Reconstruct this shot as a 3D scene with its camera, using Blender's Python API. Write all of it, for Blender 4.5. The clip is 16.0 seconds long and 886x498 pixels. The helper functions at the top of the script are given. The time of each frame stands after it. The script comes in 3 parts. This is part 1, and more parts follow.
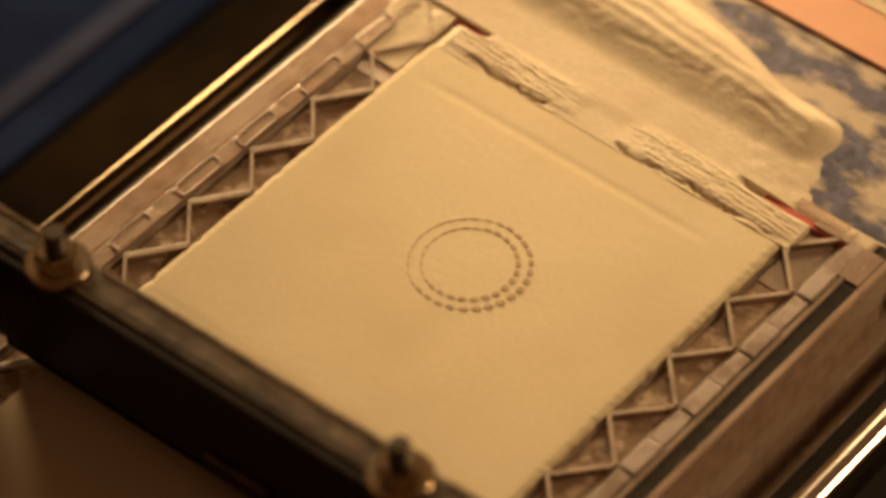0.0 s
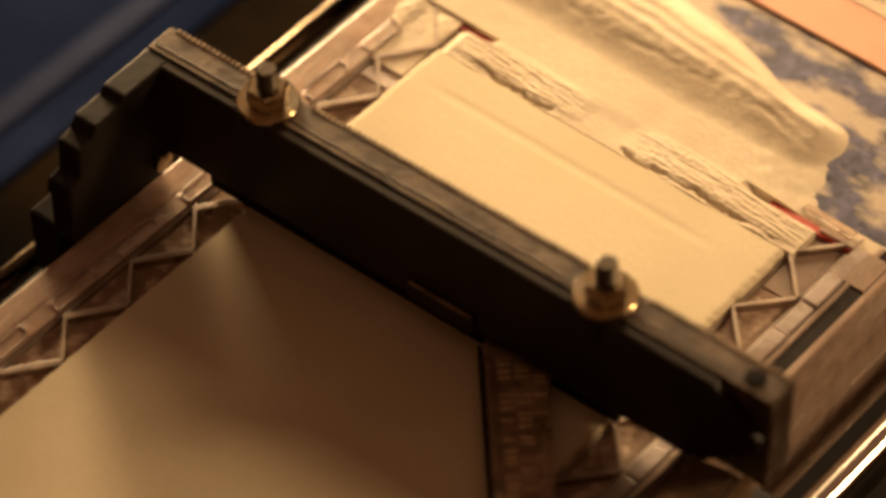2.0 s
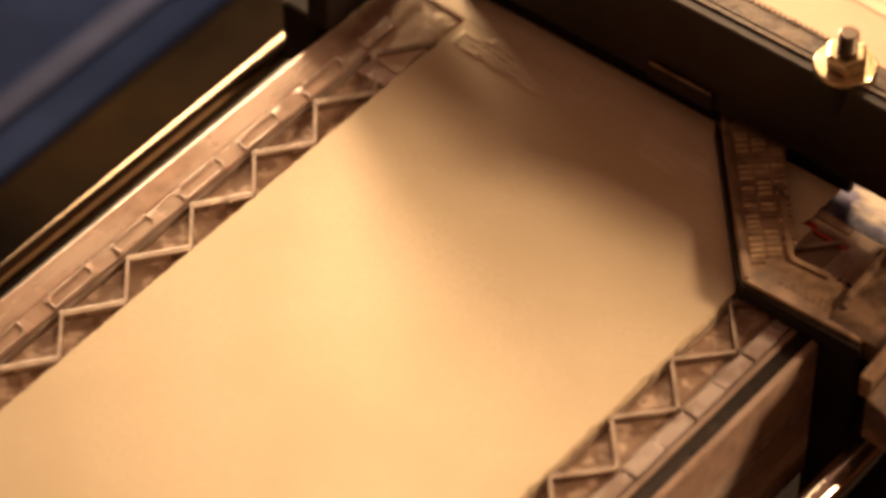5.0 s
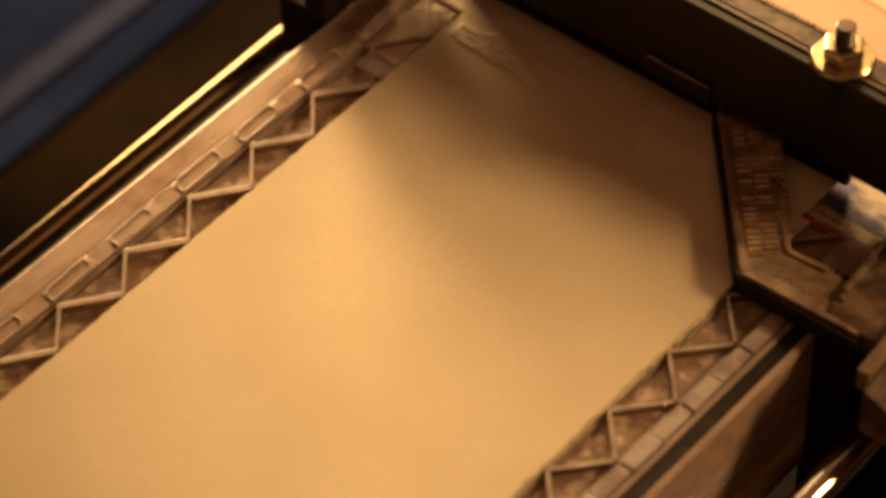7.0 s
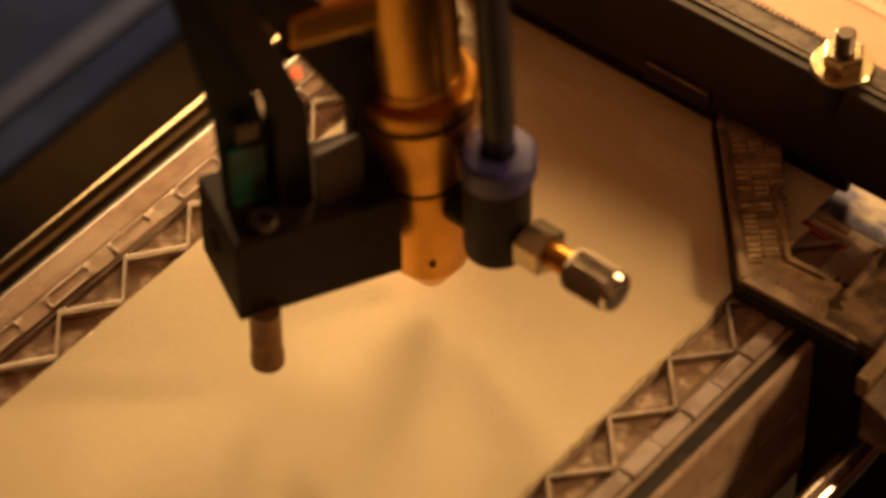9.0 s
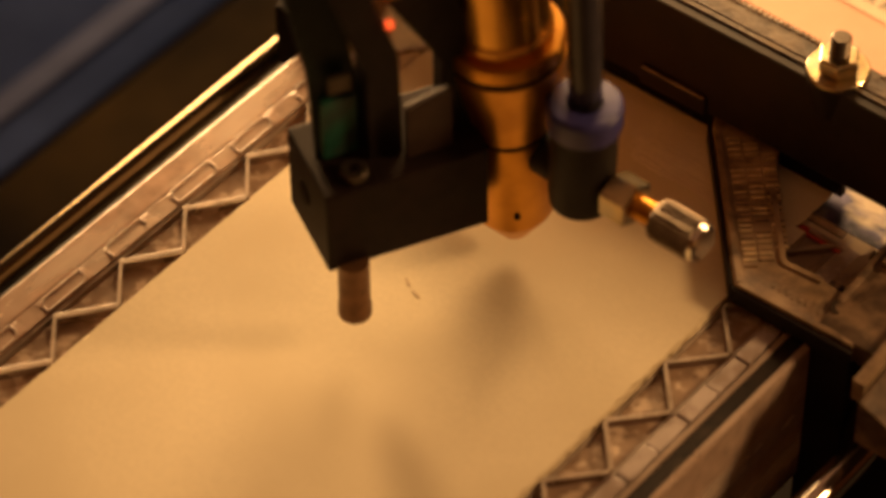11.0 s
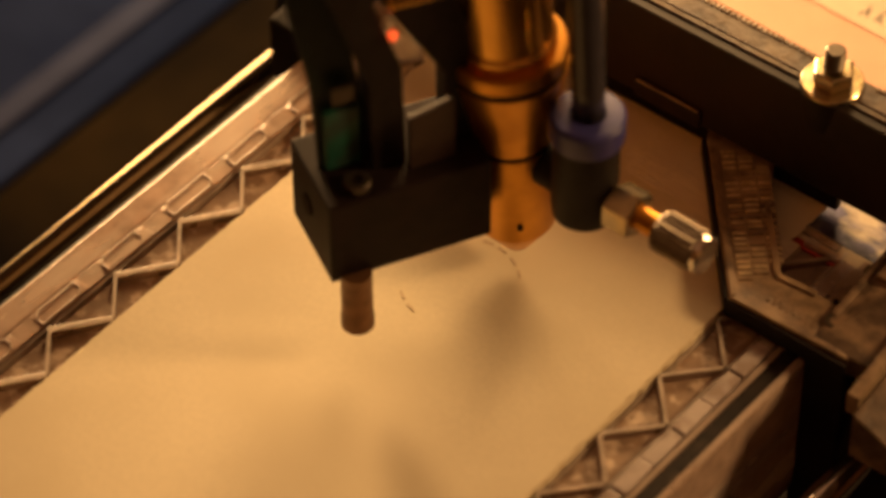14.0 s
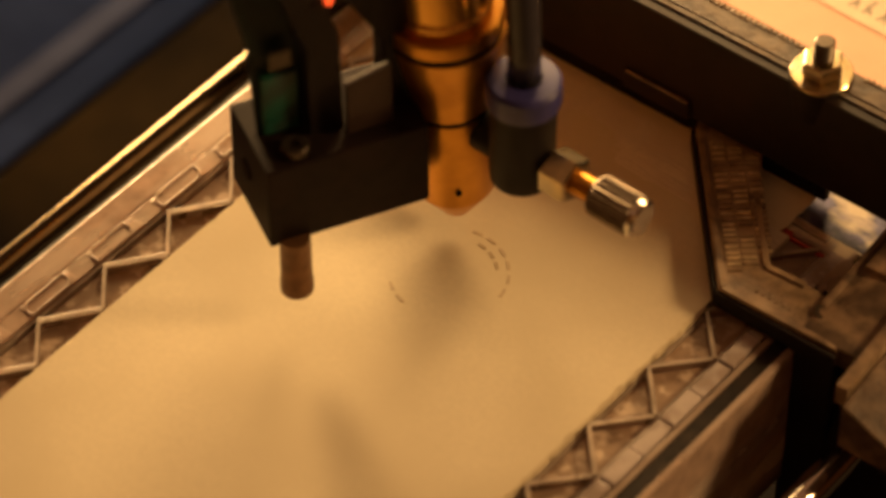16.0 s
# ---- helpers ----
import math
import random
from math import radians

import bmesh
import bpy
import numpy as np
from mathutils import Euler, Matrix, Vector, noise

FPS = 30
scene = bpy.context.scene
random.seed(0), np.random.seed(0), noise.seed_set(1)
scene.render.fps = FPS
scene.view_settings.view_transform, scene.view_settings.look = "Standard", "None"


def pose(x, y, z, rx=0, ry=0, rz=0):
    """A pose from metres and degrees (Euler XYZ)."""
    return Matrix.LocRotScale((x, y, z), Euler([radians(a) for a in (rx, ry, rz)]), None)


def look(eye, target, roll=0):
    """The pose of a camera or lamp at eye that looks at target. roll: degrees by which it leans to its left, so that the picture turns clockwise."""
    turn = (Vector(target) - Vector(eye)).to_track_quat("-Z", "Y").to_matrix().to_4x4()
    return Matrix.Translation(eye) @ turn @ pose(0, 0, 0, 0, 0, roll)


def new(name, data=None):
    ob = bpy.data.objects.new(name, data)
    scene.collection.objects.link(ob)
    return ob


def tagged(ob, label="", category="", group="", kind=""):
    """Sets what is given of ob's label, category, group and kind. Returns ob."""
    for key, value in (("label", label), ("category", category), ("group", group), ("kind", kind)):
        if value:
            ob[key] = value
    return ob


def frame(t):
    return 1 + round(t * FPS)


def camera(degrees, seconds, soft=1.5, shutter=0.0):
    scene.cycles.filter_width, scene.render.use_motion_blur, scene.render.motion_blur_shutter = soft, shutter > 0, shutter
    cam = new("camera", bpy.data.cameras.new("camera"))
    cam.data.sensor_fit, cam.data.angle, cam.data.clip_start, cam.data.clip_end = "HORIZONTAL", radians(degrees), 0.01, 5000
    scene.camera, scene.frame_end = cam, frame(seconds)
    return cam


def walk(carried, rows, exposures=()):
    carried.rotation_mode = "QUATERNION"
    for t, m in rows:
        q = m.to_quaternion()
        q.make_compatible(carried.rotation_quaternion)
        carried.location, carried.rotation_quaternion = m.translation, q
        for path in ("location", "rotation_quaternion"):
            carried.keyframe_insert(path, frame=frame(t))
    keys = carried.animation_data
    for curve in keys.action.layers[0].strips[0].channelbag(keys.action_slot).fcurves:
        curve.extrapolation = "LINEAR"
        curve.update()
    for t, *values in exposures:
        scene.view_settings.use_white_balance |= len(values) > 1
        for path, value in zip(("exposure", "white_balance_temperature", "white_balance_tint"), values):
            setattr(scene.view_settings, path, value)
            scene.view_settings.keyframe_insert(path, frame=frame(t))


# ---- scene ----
MM = 0.001

# camera: a tripod head that shakes a little, seconds and small turns
cam = camera(14.134, 16.0, soft=3.5, shutter=0.5)
cam.data.dof.use_dof = True
cam.data.dof.focus_distance = 0.668
cam.data.dof.aperture_fstop = 9.0
EYE, TARGET = (0.32691, -0.29276, 0.49213), (0.03705, 0.05081, 0.0)
BASE = look(EYE, TARGET, -0.488)
FOCAL = 6324.0
SHAKE = [(0, 0, 0), (0.5, 0.5, 3), (1, 13, 13), (1.5, 19, 6), (2, 10, 10), (2.5, 5.5, 17), (3, -3, 15), (3.5, -5.5, 3.5), (4, -1.5, 4.5), (4.5, 3.5, 12), (4.7, 4, 9), (6.8, 2, -4), (7, 0, -8), (7.5, 6, 8), (8, 5.5, 14), (8.5, -8, 8), (9, 0, 4), (9.2, 0, 6), (11.3, -12, 13), (11.5, -24, 15), (12, -29, 18), (12.5, -26, 20), (13, -28, 20), (13.5, -22, 36), (14, -17, 34), (14.5, -32, 27), (15, -44, 19), (15.5, -46.5, 22), (16, -36, 18)]
walk(cam, [(t, BASE @ pose(0, 0, 0, math.degrees(dy / FOCAL), math.degrees(dx / FOCAL), 0)) for t, dx, dy in SHAKE],
     [(0, -0.90, 6050, 14), (0.6, -0.90, 6050, 14), (1.5, -0.60, 5900, 14), (2.5, -0.32, 5700, 22), (3.5, 0.22, 5550, 27), (4.6, 0.28, 5600, 27), (7, -0.33, 6800, 21), (9, -0.29, 7200, 21), (12.5, -0.31, 7300, 28), (14, -0.29, 7100, 23), (16, -0.26, 7000, 18)])

# ---- light ----
world = bpy.data.worlds.new("dim_room")
scene.world = world
world.use_nodes = True
world.node_tree.nodes["Background"].inputs[0].default_value = (1.0, 0.455, 0.19, 1)
world.node_tree.nodes["Background"].inputs[1].default_value = 0.25


def lamp(name, kind, eye, target, size, watts, colour):
    data = bpy.data.lights.new(name, kind)
    data.energy, data.color = watts, colour
    if kind == "SPOT":
        # a cone added to keep the light on the bed, off the side panel
        data.shadow_soft_size, data.spot_size, data.spot_blend = size / 2, radians(38), 0.75
    else:
        data.shape, data.size = "DISK", size
    ob = new(name, data)
    ob.matrix_world = look(eye, target)
    return ob


lamp("desk_lamp", "SPOT", (-0.400, 0.320, 0.098), (0.062, 0.082, 0.0), 0.17, 42.0, (1.0, 0.645, 0.272))
lamp("back_lamp", "SPOT", (-0.106, 0.345, 0.176), (0.055, 0.062, 0.0), 0.17, 8.2, (1.0, 0.645, 0.272))
lamp("side_lamp", "AREA", (0.365, 0.290, 0.215), (0.070, 0.070, 0.0), 0.08, 1.35, (1.0, 0.62, 0.255))

# ---- materials ----


def material(name, colour, rough=0.6, metal=0.0, vary=0.15, grain=400.0, bump=0.2, depth=0.0002, second=None, stain=60.0,
             transmission=0.0, ior=1.45, emit=0.0, stripes=0.0, cover=None, spec=0.5, alpha=1.0, low=0.45, high=0.62, streak=0.0):
    m = bpy.data.materials.new(name)
    m.use_nodes = True
    nt = m.node_tree
    b = nt.nodes["Principled BSDF"]
    co = nt.nodes.new("ShaderNodeTexCoord")
    n1 = nt.nodes.new("ShaderNodeTexNoise")
    n1.inputs["Scale"].default_value, n1.inputs["Detail"].default_value = grain, 6
    n2 = nt.nodes.new("ShaderNodeTexNoise")
    n2.inputs["Scale"].default_value, n2.inputs["Detail"].default_value = stain, 5
    nt.links.new(co.outputs["Object"], n1.inputs["Vector"])
    if streak:
        mp = nt.nodes.new("ShaderNodeMapping")
        mp.inputs["Scale"].default_value = (1, streak, 1)
        nt.links.new(co.outputs["Object"], mp.inputs["Vector"])
        nt.links.new(mp.outputs["Vector"], n2.inputs["Vector"])
    else:
        nt.links.new(co.outputs["Object"], n2.inputs["Vector"])
    ramp = nt.nodes.new("ShaderNodeValToRGB")
    ramp.color_ramp.elements[0].position, ramp.color_ramp.elements[1].position = 0.3, 0.7
    ramp.color_ramp.elements[0].color = (*[c * (1 - vary) for c in colour], 1)
    ramp.color_ramp.elements[1].color = (*[min(1, c * (1 + vary)) for c in colour], 1)
    nt.links.new(n1.outputs["Fac"], ramp.inputs["Fac"])
    out = ramp.outputs["Color"]
    if second:
        r2 = nt.nodes.new("ShaderNodeValToRGB")
        r2.color_ramp.elements[0].position, r2.color_ramp.elements[1].position = low, high
        nt.links.new(n2.outputs["Fac"], r2.inputs["Fac"])
        mix = nt.nodes.new("ShaderNodeMix")
        mix.data_type = "RGBA"
        nt.links.new(r2.outputs["Color"], mix.inputs["Factor"])
        nt.links.new(out, mix.inputs["A"])
        mix.inputs["B"].default_value = (*second, 1)
        out = mix.outputs["Result"]
    nt.links.new(out, b.inputs["Base Color"])
    b.inputs["Metallic"].default_value = metal
    mr = nt.nodes.new("ShaderNodeMapRange")
    mr.inputs["To Min"].default_value, mr.inputs["To Max"].default_value = max(0.02, rough - 0.12), min(1, rough + 0.12)
    nt.links.new(n2.outputs["Fac"], mr.inputs["Value"])
    nt.links.new(mr.outputs["Result"], b.inputs["Roughness"])
    b.inputs["Specular IOR Level"].default_value = spec
    b.inputs["Transmission Weight"].default_value = transmission
    b.inputs["IOR"].default_value = ior
    b.inputs["Alpha"].default_value = alpha
    if emit:
        b.inputs["Emission Color"].default_value = (*colour, 1)
        b.inputs["Emission Strength"].default_value = emit
    bp = nt.nodes.new("ShaderNodeBump")
    bp.inputs["Strength"].default_value, bp.inputs["Distance"].default_value = bump, depth
    height = n1.outputs["Fac"]
    if stripes:
        wv = nt.nodes.new("ShaderNodeTexWave")
        wv.bands_direction = "DIAGONAL" if stripes < 0 else "X"
        wv.inputs["Scale"].default_value = abs(stripes)
        wv.inputs["Distortion"].default_value = 1.2
        nt.links.new(co.outputs["Object"], wv.inputs["Vector"])
        add = nt.nodes.new("ShaderNodeMath")
        nt.links.new(wv.outputs["Fac"], add.inputs[0])
        nt.links.new(n1.outputs["Fac"], add.inputs[1])
        height = add.outputs[0]
    nt.links.new(height, bp.inputs["Height"])
    nt.links.new(bp.outputs["Normal"], b.inputs["Normal"])
    return m


POWDER = material("powder", (0.72, 0.63, 0.45), 0.95, vary=0.035, grain=900, bump=0.12, depth=0.00015, second=(0.68, 0.59, 0.415), stain=25)
LOOSE = material("loose_powder", (0.74, 0.65, 0.50), 0.95, vary=0.06, grain=700, bump=0.25, depth=0.0003, second=(0.69, 0.59, 0.45), stain=60)
MARK = material("faint_scorch", (0.57, 0.46, 0.31), 0.9, vary=0.2, grain=900, bump=0.4, second=(0.58, 0.47, 0.33), stain=300)
SCORCH = material("scorched_powder", (0.46, 0.36, 0.23), 0.9, vary=0.3, grain=900, bump=0.4, second=(0.45, 0.35, 0.22), stain=300)
GROOVE = material("grooved_powder", (0.66, 0.56, 0.41), 0.95, vary=0.12, grain=500, bump=0.3, second=(0.68, 0.58, 0.44), stain=200)
BLACK = material("black_plastic", (0.013, 0.0085, 0.007), 0.55, spec=0.22, vary=0.25, grain=500, bump=0.3, depth=0.0003, second=(0.020, 0.016, 0.014), stain=70)
PRINTED = material("printed_plastic", (0.045, 0.026, 0.017), 0.55, spec=0.2, vary=0.4, grain=500, bump=0.55, depth=0.0005, stripes=380,
                   second=(0.115, 0.082, 0.055), stain=320)
OFFCUT = material("clear_acrylic", (0.82, 0.72, 0.65), 0.16, vary=0.08, grain=300, bump=0.2, transmission=0.9, ior=1.3)
DUSTY = material("dusty_acrylic", (0.47, 0.345, 0.265), 0.3, vary=0.16, grain=140, bump=0.25, streak=0.45, second=(0.62, 0.485, 0.385), stain=150, low=0.4, high=0.7, transmission=0.45, ior=1.35)
RIB = material("bright_rib", (0.72, 0.61, 0.51), 0.38, vary=0.18, grain=300, bump=0.4, transmission=0.55, ior=1.35, second=(0.46, 0.37, 0.29), stain=140)
# left rod: steel darkened and tinted, its dim gold reflection put in colour
GOLDROD = material("dimmed_steel", (0.085, 0.062, 0.036), 0.2, metal=1.0, vary=0.06, grain=200, bump=0.05)
STEEL = material("polished_steel", (0.80, 0.76, 0.70), 0.14, metal=1.0, vary=0.05, grain=200, bump=0.05)
PALEWIRE = material("pale_wire", (0.50, 0.42, 0.32), 0.5, vary=0.1, grain=200)
KNOB = material("dull_steel", (0.20, 0.16, 0.12), 0.42, metal=1.0, vary=0.2, grain=500, bump=0.2)
ZINC = material("zinc_plated", (0.62, 0.49, 0.28), 0.22, metal=1.0, vary=0.15, grain=500, bump=0.15, second=(0.50, 0.44, 0.33), stain=200)
DARKSTEEL = material("dark_bolt", (0.10, 0.08, 0.06), 0.4, metal=0.8, vary=0.2, grain=800, bump=0.3)
BRASS = material("brass", (0.66, 0.31, 0.05), 0.34, metal=0.92, vary=0.06, grain=250, bump=0.05, second=(0.52, 0.23, 0.035), stain=80)
SHINY = material("polished_brass", (0.66, 0.35, 0.075), 0.24, metal=1.0, vary=0.06, grain=250, bump=0.04)
BLUE = material("blue_collar", (0.045, 0.045, 0.19), 0.4, vary=0.15, grain=500, bump=0.1)
TUBE = material("smoked_tube", (0.045, 0.040, 0.048), 0.25, vary=0.2, grain=200, bump=0.08)
DARKBOARD = material("dark_board", (0.008, 0.016, 0.013), 0.5, spec=0.25, vary=0.3, grain=500, bump=0.2)
GREEN = material("circuit_green", (0.010, 0.085, 0.058), 0.45, vary=0.3, grain=500, bump=0.2, second=(0.02, 0.05, 0.04), stain=250)
COPPER = material("brown_pin", (0.17, 0.085, 0.04), 0.4, metal=0.4, vary=0.25, grain=400, bump=0.2)
GREY = material("clear_grey_plate", (0.045, 0.028, 0.021), 0.45, spec=0.2, vary=0.12, grain=300, bump=0.1)
LED = material("red_led", (1.0, 0.10, 0.02), 0.3, vary=0.02, emit=2.0)
RED = material("red_tape", (0.42, 0.055, 0.03), 0.5, vary=0.2, grain=300, bump=0.2)
PLATE = material("worn_metal_plate", (0.060, 0.058, 0.115), 0.5, metal=0.2, vary=0.7, grain=420, bump=0.4, depth=0.0004,
                 second=(0.46, 0.385, 0.30), stain=80, streak=1.8, low=0.46, high=0.60)
BOARD = material("salmon_board", (0.78, 0.40, 0.26), 0.5, vary=0.05, grain=200, bump=0.1, second=(0.82, 0.46, 0.31), stain=30)
CARD = material("cream_card", (0.75, 0.62, 0.46), 0.6, vary=0.05, grain=200)
INK = material("ink", (0.03, 0.025, 0.03), 0.6, vary=0.1)
FLOORBLUE = material("blue_grey_floor", (0.036, 0.066, 0.20), 0.8, spec=0.03, vary=0.15, grain=40, bump=0.1, second=(0.018, 0.036, 0.12), stain=12)
PALE = material("pale_strip", (0.105, 0.140, 0.30), 0.8, spec=0.03, vary=0.1, grain=80)
OLIVE = material("olive_panel", (0.040, 0.025, 0.009), 0.8, spec=0.03, vary=0.2, grain=60, second=(0.008, 0.0055, 0.0045), stain=9)
BOUNCE = material("bounce_wall", (0.42, 0.25, 0.13), 0.6, vary=0.15, grain=30, second=(0.34, 0.20, 0.10), stain=6)
FRONT = material("brown_black_plate", (0.014, 0.008, 0.0055), 0.45, spec=0.25, vary=0.3, grain=300, bump=0.25, second=(0.024, 0.013, 0.009), stain=60)
HEADBLACK = material("matt_black_block", (0.013, 0.0075, 0.006), 0.6, spec=0.14, vary=0.25, grain=400, bump=0.2, second=(0.020, 0.011, 0.009), stain=90)
# pale bead colour holds the glints of the print rows
BEAD = material("glinting_print", (0.62, 0.49, 0.31), 0.28, metal=0.3, vary=0.35, grain=500, bump=0.3)
PALEACR = material("pale_acrylic", (0.88, 0.79, 0.75), 0.3, vary=0.12, grain=200, bump=0.2, second=(0.58, 0.47, 0.42), stain=140)
TAB = material("clear_tab", (0.78, 0.68, 0.64), 0.22, vary=0.1, grain=250, bump=0.25, transmission=0.4, ior=1.4, second=(0.46, 0.36, 0.31), stain=160)
# raised above the black print in place of light on the bracket
DARKPRINT = material("dark_print", (0.105, 0.070, 0.045), 0.45, spec=0.45, vary=0.4, grain=380, bump=0.5, depth=0.0004, second=(0.32, 0.22, 0.14), stain=110, low=0.5, high=0.66)
HAZY = material("hazy_acrylic", (0.64, 0.47, 0.37), 0.26, vary=0.22, grain=260, bump=0.45, streak=0.22, second=(0.86, 0.72, 0.60), stain=150, low=0.42, high=0.68, transmission=0.45, ior=1.35)
GAP = material("black_rubber", (0.012, 0.009, 0.008), 0.75, spec=0.1, vary=0.2, grain=200)
DARKGAP = material("brown_gap", (0.018, 0.012, 0.009), 0.6, spec=0.15, vary=0.5, grain=300, bump=0.4, second=(0.05, 0.037, 0.027), stain=160, low=0.56, high=0.7)
DUSTFLOOR = material("powdered_floor", (0.30, 0.205, 0.14), 0.7, vary=0.2, grain=300, bump=0.4, second=(0.60, 0.48, 0.37), stain=330, low=0.5, high=0.64)
RIBSIDE = material("shaded_acrylic", (0.31, 0.21, 0.155), 0.28, vary=0.2, grain=160, bump=0.3, streak=0.2, second=(0.40, 0.30, 0.235), stain=160, transmission=0.45, ior=1.35, low=0.5, high=0.72)

BARTOP = material("bar_top", (0.072, 0.047, 0.029), 0.45, spec=0.4, vary=0.4, grain=420, bump=0.5, depth=0.0005, second=(0.15, 0.105, 0.066), stain=120)
# print colour raised in place of light falling on the brace
LITPRINT = material("lit_print", (0.20, 0.135, 0.08), 0.36, spec=0.6, vary=0.4, grain=420, bump=0.5, depth=0.0005, second=(0.38, 0.275, 0.175), stain=150)

# ---- mesh helpers, all in millimetres ----


def bm_box(bm, x0, x1, y0, y1, z0, z1, bevel=0.0, turn=None):
    b = bmesh.new()
    bmesh.ops.create_cube(b, size=1)
    for v in b.verts:
        v.co = Vector(((x0 + x1) / 2 + v.co.x * (x1 - x0), (y0 + y1) / 2 + v.co.y * (y1 - y0), (z0 + z1) / 2 + v.co.z * (z1 - z0)))
    if bevel:
        bmesh.ops.bevel(b, geom=b.edges[:], offset=bevel, segments=2, affect="EDGES", profile=0.6)
    if turn is not None:
        bmesh.ops.transform(b, matrix=turn, verts=b.verts)
    join(bm, b)
    return bm


def join(bm, b):
    me = bpy.data.meshes.new("tmp")
    b.to_mesh(me)
    b.free()
    bm.from_mesh(me)
    bpy.data.meshes.remove(me)


def bm_prism(bm, poly, z0, z1, bevel=0.0, turn=None):
    b = bmesh.new()
    face = b.faces.new([b.verts.new((x, y, z0)) for x, y in poly])
    got = bmesh.ops.extrude_face_region(b, geom=[face])
    bmesh.ops.translate(b, verts=[g for g in got["geom"] if isinstance(g, bmesh.types.BMVert)], vec=(0, 0, z1 - z0))
    bmesh.ops.recalc_face_normals(b, faces=b.faces)
    if bevel:
        bmesh.ops.bevel(b, geom=b.edges[:], offset=bevel, segments=2, affect="EDGES", profile=0.6)
    if turn is not None:
        bmesh.ops.transform(b, matrix=turn, verts=b.verts)
    join(bm, b)
    return bm


def bm_lathe(bm, profile, seg=40, turn=None):
    """A solid turned round z from (radius, height) pairs."""
    b = bmesh.new()
    rings = []
    for r, z in profile:
        rings.append([b.verts.new((r * math.cos(2 * math.pi * i / seg), r * math.sin(2 * math.pi * i / seg), z)) for i in range(seg)])
    for lo, hi in zip(rings, rings[1:]):
        for i in range(seg):
            b.faces.new((lo[i], lo[(i + 1) % seg], hi[(i + 1) % seg], hi[i]))
    b.faces.new(list(reversed(rings[0])))
    b.faces.new(rings[-1])
    bmesh.ops.recalc_face_normals(b, faces=b.faces)
    for f in b.faces:
        f.smooth = seg > 12 and len(f.verts) == 4
    for e in b.edges:
        if len(e.link_faces) == 2 and e.calc_face_angle() > 0.55:
            e.smooth = False
    if turn is not None:
        bmesh.ops.transform(b, matrix=turn, verts=b.verts)
    join(bm, b)
    return bm


def bm_tube(bm, points, r, seg=20):
    """A round cable along smooth points."""
    pts = [Vector(q) for q in points]
    b, rings = bmesh.new(), []
    for i, q in enumerate(pts):
        d = (pts[min(i + 1, len(pts) - 1)] - pts[max(i - 1, 0)]).normalized()
        side = d.cross(Vector((0.3, 1, 0.2))).normalized()
        up = side.cross(d)
        rings.append([b.verts.new(q + r * (math.cos(a) * side + math.sin(a) * up)) for a in [2 * math.pi * k / seg for k in range(seg)]])
    for lo, hi in zip(rings, rings[1:]):
        for i in range(seg):
            b.faces.new((lo[i], lo[(i + 1) % seg], hi[(i + 1) % seg], hi[i])).smooth = True
    b.faces.new(list(reversed(rings[0])))
    b.faces.new(rings[-1])
    bmesh.ops.recalc_face_normals(b, faces=b.faces)
    join(bm, b)
    return bm


def part(name, bm, mat, parent=None, label=""):
    """Links a bmesh in millimetres as one mesh object, under a thing or a part."""
    bmesh.ops.scale(bm, vec=(MM, MM, MM), verts=bm.verts)
    me = bpy.data.meshes.new(name)
    bm.to_mesh(me)
    bm.free()
    me.materials.append(mat)
    ob = new(name, me)
    ob.parent = parent
    return tagged(ob, label)


def B(*a, **k):
    return bm_box(bmesh.new(), *a, **k)


def along(axis, x, y, z):
    """A turn that lays a lathed solid along an axis, its foot at the place."""
    t = {"x": Euler((0, math.pi / 2, 0)), "y": Euler((-math.pi / 2, 0, 0)), "z": Euler((0, 0, 0))}[axis]
    return Matrix.LocRotScale((x, y, z), t, None)


def empty(name, label, category, group=""):
    return tagged(new(name), label, category, group)


# ---- powder ----
BED_W = 85.0


def smooth(a, b, v):
    t = max(0.0, min(1.0, (v - a) / (b - a)))
    return t * t * (3 - 2 * t)


def sheet(name, x0, x1, y0, y1, nx, ny, height, mat, skirt=3.0, rag=0.0):
    """A closed block whose top follows height(x, y)."""
    bm = bmesh.new()
    top = [[bm.verts.new((x0 + (x1 - x0) * i / nx, y0 + (y1 - y0) * j / ny, 0)) for i in range(nx + 1)] for j in range(ny + 1)]
    for row in top:
        for v in row:
            v.co.z = height(v.co.x, v.co.y)
        for v, sign in ((row[0], 1), (row[-1], -1)):
            y = v.co.y
            v.co.x += sign * rag * (max(0, noise.noise(Vector((y * 0.40, sign * 5.0, 0)))) + 0.6 * max(0, noise.noise(Vector((y * 0.23, sign * 9.0, 3.0)))))
    for j in range(ny):
        for i in range(nx):
            bm.faces.new((top[j][i], top[j][i + 1], top[j + 1][i + 1], top[j + 1][i])).smooth = True
    rim = [top[0][i] for i in range(nx + 1)] + [top[j][nx] for j in range(1, ny + 1)] + [top[ny][i] for i in range(nx - 1, -1, -1)] + [top[j][0] for j in range(ny - 1, 0, -1)]
    rim = [bm.verts.new(v.co) for v in rim]
    low = [bm.verts.new((v.co.x, v.co.y, -skirt)) for v in rim]
    for k in range(len(rim)):
        n = (k + 1) % len(rim)
        bm.faces.new((rim[n], rim[k], low[k], low[n]))
    bm.faces.new(low)
    return part(name, bm, mat)


def n2(x, y, s, seed=0.0):
    return noise.noise(Vector((x * s, y * s, seed)))


